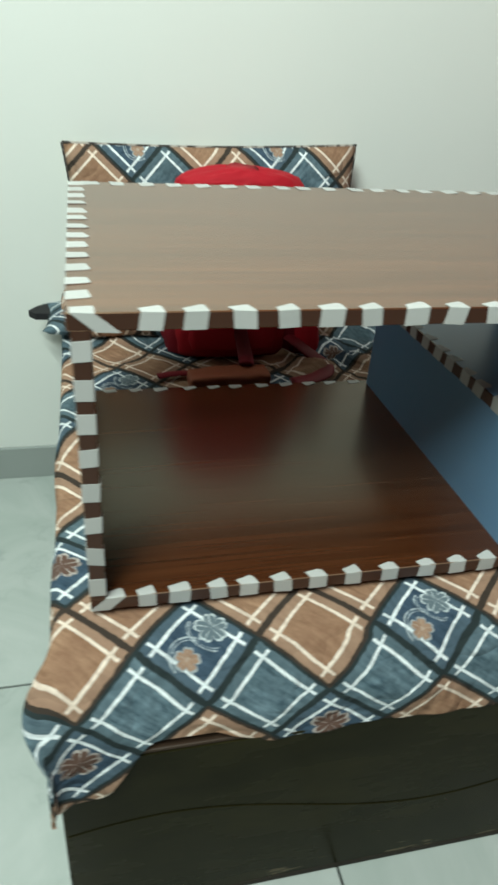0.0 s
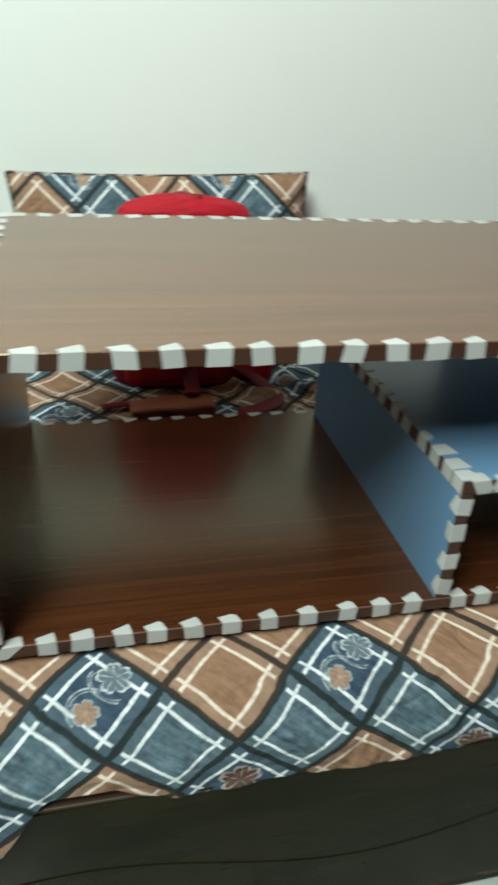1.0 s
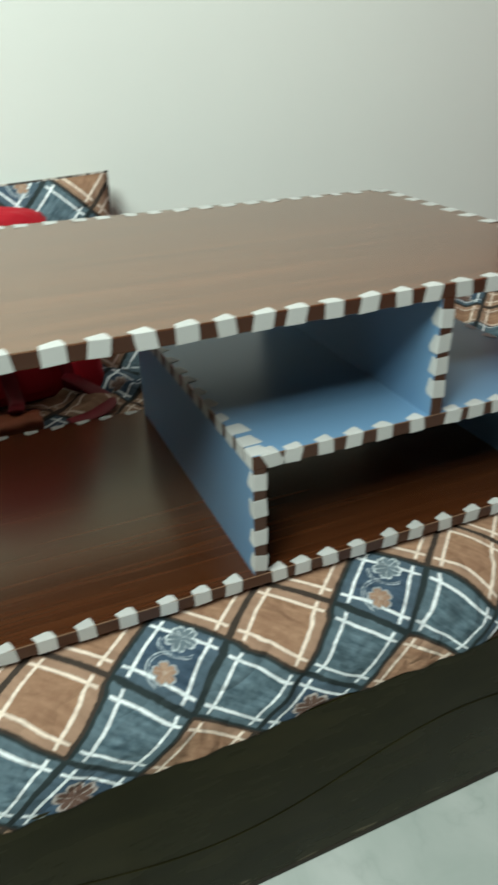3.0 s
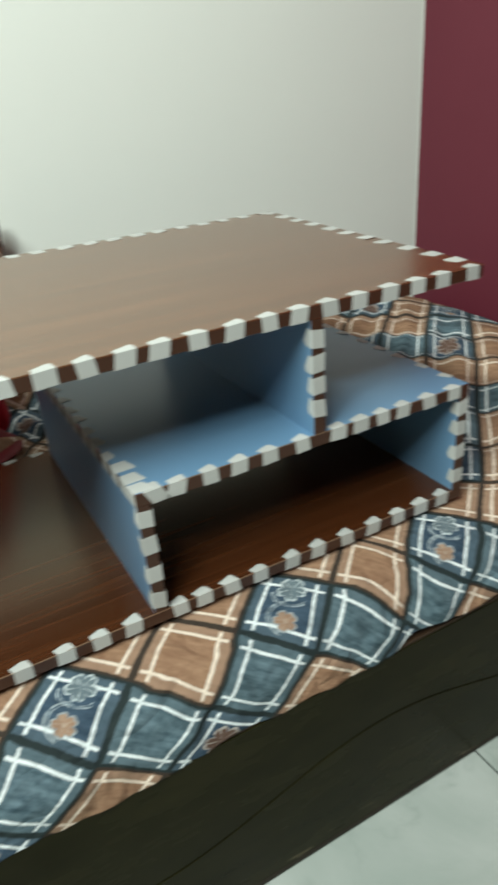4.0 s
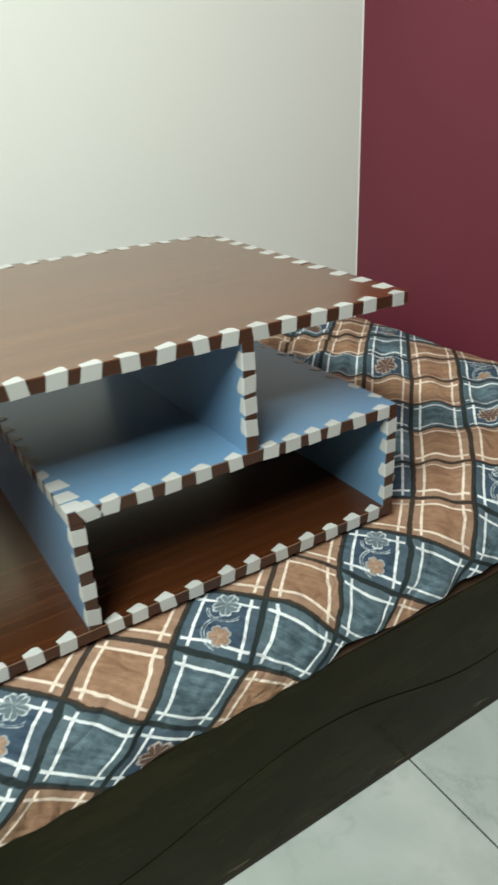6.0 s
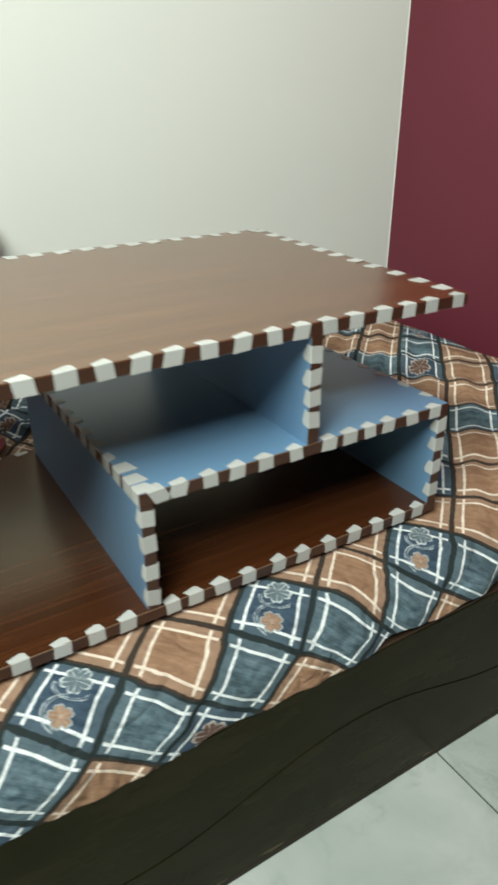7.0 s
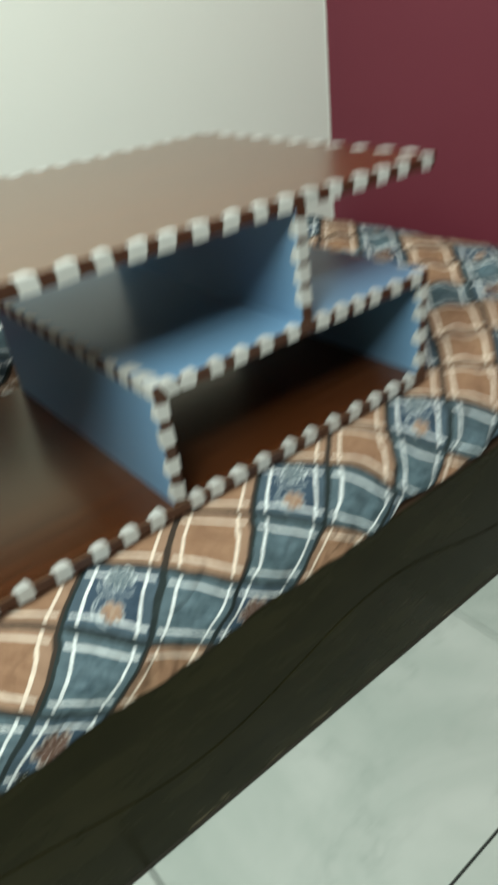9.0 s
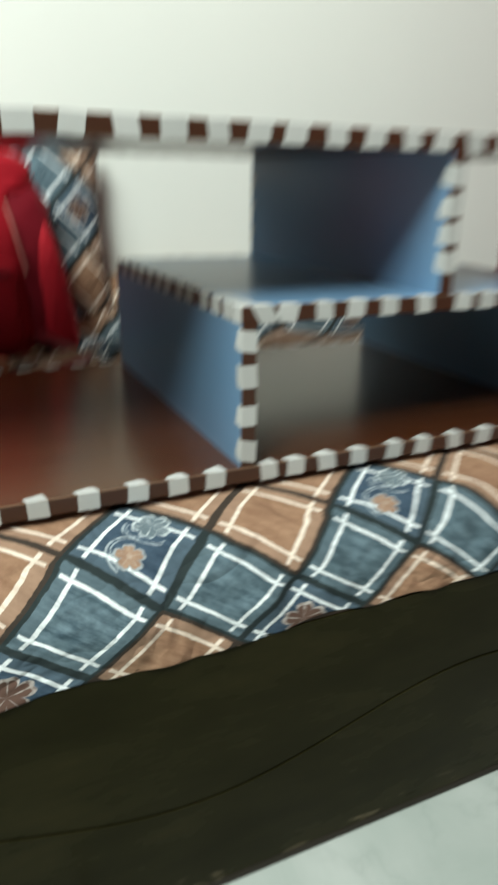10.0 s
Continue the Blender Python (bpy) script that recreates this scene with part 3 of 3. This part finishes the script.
EDGES = [((1, 0, 0), 2), ((-1, 0, 0), 2), ((0, 1, 0), 2), ((0, -1, 0), 2)]
RISE, DEEP, TOP_DEEP, SHELF_DEEP = 0.018, 0.598, 0.622, 0.582
# top face in the lit walnut tone, underside in the shaded one
top = two_faced("top_board", (UW[0], 0.0, -0.010), (UW[1], TOP_DEEP, 0.010), M_WOOD_LIT, [((0, 0, -1), 3)] + EDGES)
top.data.materials.append(M_WOOD_SHADED)
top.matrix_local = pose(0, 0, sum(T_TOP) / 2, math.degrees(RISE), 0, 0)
bottom = two_faced("bottom_board", (-0.610, 0.0, T_BOT[0]), (0.568, DEEP, T_BOT[1]), M_WOOD_SHADED, EDGES)
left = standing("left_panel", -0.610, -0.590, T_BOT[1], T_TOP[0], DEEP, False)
shelf = two_faced("middle_shelf", (-0.009, 0.0, T_SH[0]), (0.566, SHELF_DEEP, T_SH[1]), M_WOOD_SHADED, [((0, 0, 1), 1)] + EDGES)
partition = standing("partition", -0.009, 0.010, T_BOT[1], T_SH[0], SHELF_DEEP, True)
right = standing("right_panel", 0.546, 0.566, T_BOT[1], T_SH[0], SHELF_DEEP, True)
divider = standing("divider", 0.266, 0.286, T_SH[1], T_TOP[0], SHELF_DEEP, True)

part("edge_lip", box((-0.583, -0.0005, T_BOT[1] - 0.0011), (0.545, 0.0004, T_BOT[1] + 0.0003)), M_LIP, bottom, "thin pale line of bare laminate edge")
part("edge_lip", box((0.012, -0.0005, T_SH[1] - 0.0008), (0.544, 0.0004, T_SH[1] + 0.0002)), M_LIP, shelf, "thin pale line of bare laminate edge")

# strips of paper tape folded over the board edges: x along the edge, -y out of the edge, z up through the board
def tape_mesh(k, reach=0.0, skew=None):
    """One strip folded round the edge: rows from the tip under the board, round the front, to the tip above it."""
    rng = random.Random(40 + k)
    w, h, e = 0.0127 + rng.uniform(-0.0012, 0.0015), 0.0100, 0.0007
    sk = rng.uniform(-0.004, 0.004) if skew is None else skew
    flap = lambda: (rng.uniform(0.008, 0.011) + reach, rng.uniform(0.011, 0.015) + reach, rng.uniform(0.002, 0.005), rng.uniform(0.45, 0.9) * w, rng.uniform(-0.005, 0.000))
    bm = bmesh.new()

    def sheet(off):
        """The folded surface, off metres out from the board."""
        (dl, dr, tip, tx, lean), (dl2, dr2, tip2, tx2, lean2) = ends
        z, f = h + off, -off
        under = [(-w + sk + lean2, dl2, -z), (tx2 + sk + lean2, max(dl2, dr2) + tip2, -z), (w + sk + lean2, dr2, -z)]
        rows = [[(-w + sk, 0.0004, -z), (w + sk, 0.0004, -z)], [(-w + sk, f, -z + 0.0006), (w + sk, f, -z + 0.0006)], [(-w, f, z - 0.0006), (w, f, z - 0.0006)], [(-w, 0.0004, z), (w, 0.0004, z)]]
        over = [(-w + lean, dl, z), (tx + lean, max(dl, dr) + tip, z), (w + lean, dr, z)]
        rim = [r[0] for r in rows] + over + [r[1] for r in rows[::-1]] + under[::-1]
        return [bm.verts.new(p) for p in rim]

    ends = flap(), flap()
    outer, inner = sheet(e), sheet(0.0)
    for q in (outer, inner):
        for corners in ((3, 4, 5, 6, 7), (2, 3, 7, 8), (1, 2, 8, 9), (0, 1, 9, 10), (10, 11, 12, 13, 0)):
            bm.faces.new([q[c] for c in corners])
    for i in range(len(outer)):
        j = (i + 1) % len(outer)
        bm.faces.new((outer[i], inner[i], inner[j], outer[j]))
    return mesh_of(bm, M_TAPE)


TAPES = [tape_mesh(k) for k in range(9)]
LONG_TAPES = [tape_mesh(20 + k, 0.012) for k in range(6)]
picker = random.Random(7)


def tape_run(board, places, along, out, up, at, kinds=TAPES):
    """Strips on one edge: at(p) is the middle of the edge face; along, out and up are unit directions."""
    turn = Matrix((along, [-c for c in out], up)).transposed().to_4x4()
    for p in places:
        ob = part("tape_strip", kinds[picker.randrange(len(kinds))], None, board)
        ob.matrix_local = Matrix.Translation(at(p)) @ turn @ pose(0, 0, 0, 0, picker.uniform(-3.5, 3.5), 0)


def spaced(lo, hi, step):
    k = max(1, round((hi - lo) / step))
    return [lo + (hi - lo) * i / k + picker.uniform(-0.004, 0.004) for i in range(k + 1)]


X, Y, Z = (1, 0, 0), (0, 1, 0), (0, 0, 1)
NX, NY, NZ = (-1, 0, 0), (0, -1, 0), (0, 0, -1)
zt, zb, zs = sum(T_TOP) / 2, sum(T_BOT) / 2, sum(T_SH) / 2
TOP_FRONT = [-0.527, -0.481, -0.431, -0.382, -0.332, -0.287, -0.232, -0.183, -0.134, -0.084, -0.038, 0.011, 0.054, 0.103, 0.155, 0.203, 0.25, 0.296, 0.346, 0.399, 0.449, 0.496, 0.553]
BOT_FRONT = [-0.538, -0.494, -0.443, -0.4, -0.354, -0.302, -0.251, -0.195, -0.138, -0.089, -0.041, 0.029, 0.068, 0.112, 0.162, 0.22, 0.268, 0.322, 0.377, 0.428, 0.477, 0.524]
SHELF_FRONT = [0.051, 0.098, 0.144, 0.192, 0.245, 0.309, 0.35, 0.39, 0.431, 0.481, 0.535]
tape_run(top, [-0.598], X, NY, Z, lambda p: (p, 0.0, 0), [tape_mesh(31, 0.004, 0.026)])
tape_run(bottom, [-0.578], X, NY, Z, lambda p: (p, 0.0, zb), [tape_mesh(33, 0.0, -0.020)])
tape_run(top, TOP_FRONT, X, NY, Z, lambda p: (p, 0.0, 0))
tape_run(top, spaced(-0.58, 0.55, 0.049), NX, Y, Z, lambda p: (p, TOP_DEEP, 0), LONG_TAPES)
tape_run(top, spaced(0.05, 0.60, 0.047), NY, NX, Z, lambda p: (UW[0], p, 0), LONG_TAPES)
tape_run(top, spaced(0.045, 0.60, 0.058), Y, X, Z, lambda p: (UW[1], p, 0), LONG_TAPES)
tape_run(bottom, BOT_FRONT, X, NY, Z, lambda p: (p, 0.0, zb))
tape_run(bottom, spaced(-0.56, 0.54, 0.052), NX, Y, Z, lambda p: (p, DEEP, zb))
tape_run(left, [0.347, 0.301, 0.26, 0.217, 0.169, 0.122, 0.071, 0.022], NZ, NY, X, lambda p: (-0.600, 0.0, p))
tape_run(partition, [0.157, 0.116, 0.068, 0.021], NZ, NY, X, lambda p: (0.0005, 0.0, p))
tape_run(shelf, [0.016], X, NY, Z, lambda p: (p, 0.0, zs), [tape_mesh(35, 0.004, 0.010)])
tape_run(shelf, SHELF_FRONT, X, NY, Z, lambda p: (p, 0.0, zs))
tape_run(shelf, [0.015, 0.044, 0.082], NY, NX, Z, lambda p: (-0.009, p, zs), LONG_TAPES)
tape_run(shelf, spaced(0.125, 0.56, 0.046), NY, NX, Z, lambda p: (-0.009, p, zs))
tape_run(shelf, spaced(0.05, 0.56, 0.055), Y, X, Z, lambda p: (0.566, p, zs))
tape_run(shelf, spaced(0.03, 0.54, 0.052), NX, Y, Z, lambda p: (p, SHELF_DEEP, zs))
tape_run(divider, [0.339, 0.307, 0.273, 0.236], NZ, NY, X, lambda p: (0.276, 0.0, p))
tape_run(divider, [0.33, 0.285, 0.24], Z, Y, X, lambda p: (0.276, SHELF_DEEP, p))
tape_run(right, [0.160, 0.120, 0.078, 0.030], NZ, NY, X, lambda p: (0.556, 0.0, p))


# ---- pillows ----
def pillow(name, width, height, thick, m, label, uv):
    n, k = 44, 30
    me = bpy.data.meshes.new(name)
    verts, uvs, faces = [], [], []
    for side in (1, -1):
        for j in range(k + 1):
            for i in range(n + 1):
                p, q = 2 * i / n - 1, 2 * j / k - 1
                pinch = 1 - 0.045 * (1 - q * q) * abs(p) ** 3, 1 - 0.035 * (1 - p * p) * abs(q) ** 3
                full = max(0.0, (1 - p**4) * (1 - q**4)) ** 0.55
                x, z = p * width / 2 * pinch[0], q * height / 2 * pinch[1]
                w = 0.010 * noise.noise(Vector((x * 9, z * 9, side * 3))) * full
                verts.append((x, -side * (thick / 2 * full + w + 0.002), z))
                uvs.append(uv(x, z))
        off = 0 if side == 1 else (n + 1) * (k + 1)
        for j in range(k):
            for i in range(n):
                f = [off + j * (n + 1) + i, off + j * (n + 1) + i + 1, off + (j + 1) * (n + 1) + i + 1, off + (j + 1) * (n + 1) + i]
                faces.append(f if side == 1 else f[::-1])
    me.from_pydata(verts, [], faces)
    lay = me.uv_layers.new(name="print")
    for loop in me.loops:
        lay.data[loop.index].uv = uvs[loop.vertex_index]
    bm = bmesh.new()
    bm.from_mesh(me)
    bmesh.ops.remove_doubles(bm, verts=bm.verts, dist=0.0045)
    bm.to_mesh(me)
    bm.free()
    me.materials.append(M_SHEET)
    for p in me.polygons:
        p.use_smooth = True
    ob = new(name, me)
    ob.matrix_world = m
    return tagged(ob, label, "pillow")


PX, PZ, PW = -0.277, 0.199, 0.696
upright = pillow("pillow", PW, 0.44, 0.12, pose(PX, 0.995, Z0 + PZ, -8, -1.5, 0), "plaid pillow standing on edge against the white wall",
       lambda x, z: ((x + PX + z + PZ + 0.22) / 0.163 + 43.5, (z + PZ - x - PX - 0.90) / 0.163 + 40.5))
rim = []
for side in range(4):
    for k in range(24):
        p = 2 * k / 24 - 1
        long, short = PW / 2 * (1 - 0.045 * (1 - p * p)), 0.44 / 2 * (1 - 0.035 * (1 - p * p))
        rim.append([(p * PW / 2, 0, short), (long, 0, -p * 0.22), (-p * PW / 2, 0, -short), (-long, 0, p * 0.22)][side])
piping = tube(rim + rim[:1], 0.0036, 8)
part("piping", piping, M_PIPE, upright, "dark speckled edge piping", True)
flat = pillow("pillow", 0.66, 0.19, 0.06, pose(-0.375, 0.975, Z0 + 0.020, -90, 0, 2), "plaid pillow lying flat below the upright pillow",
              lambda x, z: ((x + z) / 0.163 + 42.2, (z - x) / 0.163 + 41.1))
part("corner_patch", prism([(-0.362, 0.035), (-0.340, 0.068), (-0.300, 0.090), (-0.270, 0.080), (-0.290, 0.005), (-0.345, 0.012)], -0.007, 0.009), M_BLACK, flat, "black fabric corner")


# ---- red backpack in front of the pillow ----
bag = thing("backpack", "red nylon backpack with dark straps, upright before the pillow", "backpack", "", (-0.248, 0.860, Z0 - 0.022))


def soft_block(w, d, h, power=3.2, dome=0.25, taper=0.0, lean=0.0, flat=2.3, n=72, k=60):
    """A padded block with rounded sides and a domed top, standing at z = 0, crumpled like cloth."""
    bm = bmesh.new()
    rings = []
    for j in range(k + 1):
        q = math.sin(0.5 * math.pi * j / k) ** 1.0
        over = max(0.0, (q - (1 - dome)) / dome)
        shrink = max(0.04, 1 - over ** flat) ** 0.45 * (0.93 + 0.07 * min(1, q / 0.12)) * (1 - taper * q)
        ring = []
        for i in range(n):
            a = 2 * math.pi * i / n
            c, s = math.cos(a), math.sin(a)
            r = (abs(c) ** power + abs(s) ** power) ** (-1 / power)
            p = Vector((c * 2, s * 2, q * 3))
            fold = 0.5 - abs(noise.noise(p * 1.6 + Vector((0, 0, q * 3))))
            wob = 1 + 0.03 * noise.noise(p) + 0.045 * fold + 0.02 * noise.noise(p * 4)
            ring.append(bm.verts.new((c * r * w / 2 * shrink * wob + lean * q, s * r * d / 2 * (0.75 + 0.25 * shrink) * wob * (1 - 0.5 * max(0, q - 0.75)), h * q + 0.006 * over * noise.noise(p * 2.5))))
        rings.append(ring)
    for a, b in zip(rings, rings[1:]):
        for i in range(n):
            bm.faces.new((a[i], a[(i + 1) % n], b[(i + 1) % n], b[i]))
    bm.faces.new(rings[0][::-1])
    bm.faces.new(rings[-1])
    return bm


part("body", soft_block(0.358, 0.135, 0.392, 3.0, 0.28, 0.08, -0.006), M_DEEPRED, bag, "", True)
front = soft_block(0.268, 0.080, 0.380, 3.4, 0.22, 0.16, -0.016)
bmesh.ops.translate(front, verts=front.verts, vec=(-0.019, -0.044, 0.010))
part("front_panel", front, M_RED, bag, "bright red nylon front panel", True)
crown = soft_block(0.288, 0.13, 0.088, 2.6, 0.80, 0.0, 0.0, 4.2)
bmesh.ops.translate(crown, verts=crown.verts, vec=(-0.006, -0.006, 0.328))
part("top_panel", crown, M_RED, bag, "bright red nylon top", True)
side = soft_block(0.088, 0.110, 0.270, 2.6, 0.60, 0.25, -0.022)
bmesh.ops.translate(side, verts=side.verts, vec=(0.168, -0.010, 0.0))
part("side_pocket", side, M_RED, bag, "", True)
part("seam_piping", tube(curve([(0.103, -0.073, 0.175), (0.094, -0.073, 0.22), (0.072, -0.070, 0.31), (0.035, -0.062, 0.365)]), 0.0035), M_PIPING, bag, "faded pink piping", True)
pocket = soft_block(0.205, 0.035, 0.185, 3.4, 0.2)
bmesh.ops.translate(pocket, verts=pocket.verts, vec=(-0.022, -0.078, 0.030))
part("front_pocket", pocket, M_RED, bag, "", True)
part("pocket_zip", tube(curve([(-0.135, -0.0945, 0.178), (-0.08, -0.098, 0.186), (-0.035, -0.099, 0.188), (0.01, -0.098, 0.186), (0.065, -0.0945, 0.178)]), 0.004), M_DARKRED, bag, "dark red zip", True)
part("shoulder_strap", tube(curve([(0.115, -0.062, 0.05), (0.166, -0.112, 0.020), (0.184, -0.162, 0.012), (0.155, -0.206, 0.010), (0.090, -0.230, 0.009)]), 0.021, 14, 0.24), M_DARKRED, bag, "dark red padded shoulder strap lying on the sheet", True)
part("strap_end", tube(curve([(-0.206, -0.176, 0.010), (-0.168, -0.172, 0.012), (-0.125, -0.176, 0.014)]), 0.012, 12, 0.30), M_DEEPRED, bag, "flat red end of webbing", True)
flap_bm = box((-0.146, -0.236, 0.002), (0.036, -0.172, 0.032), 0.009, 3)
bmesh.ops.subdivide_edges(flap_bm, edges=[e for e in flap_bm.edges if e.calc_length() > 0.02], cuts=7, use_grid_fill=True)
for v in flap_bm.verts:
    v.co.y += 0.16 * v.co.x + 0.006 * noise.noise(v.co * 22 + Vector((4, 0, 0)))
    v.co.z = max(0.002, v.co.z * (1 - 0.9 * v.co.x) + 0.006 * noise.noise(v.co * 30) + 0.003 * noise.noise(v.co * 80))
part("base_flap", flap_bm, M_BROWNRED, bag, "crumpled brownish red canvas flap", True)
part("buckle_strap", tube(curve([(-0.018, -0.098, 0.13), (-0.010, -0.112, 0.075), (-0.006, -0.150, 0.040), (-0.012, -0.192, 0.039)]), 0.017, 12, 0.30), M_DARKRED, bag, "dark red webbing strap", True)

# ---- floor, laid in large tiles ----
floor = tagged(part("floor", box((WALL_W - 0.15, WALL_S - 0.15, -0.06), (WALL_E + 0.15, WALL_N + 0.15, -0.004)), M_GROUT), "pale polished marble-look tiled floor with thin dark joints", "floor", "", "structure")
TS = 0.775
tile_me = mesh_of(box((-TS / 2 + 0.0023, -TS / 2 + 0.0023, -0.010), (TS / 2 - 0.0023, TS / 2 - 0.0023, 0.0), 0.0006, 1), M_TILE)
for i in range(-5, 3):
    for j in range(-5, 3):
        cx, cy = 0.527 - TS / 2 + (i + 1) * TS, -0.455 + TS / 2 + j * TS
        if WALL_W - TS / 2 < cx < WALL_E + TS / 2 and WALL_S - TS / 2 < cy < WALL_N + TS / 2:
            part("tile", tile_me, None, floor).location = (cx, cy, 0)
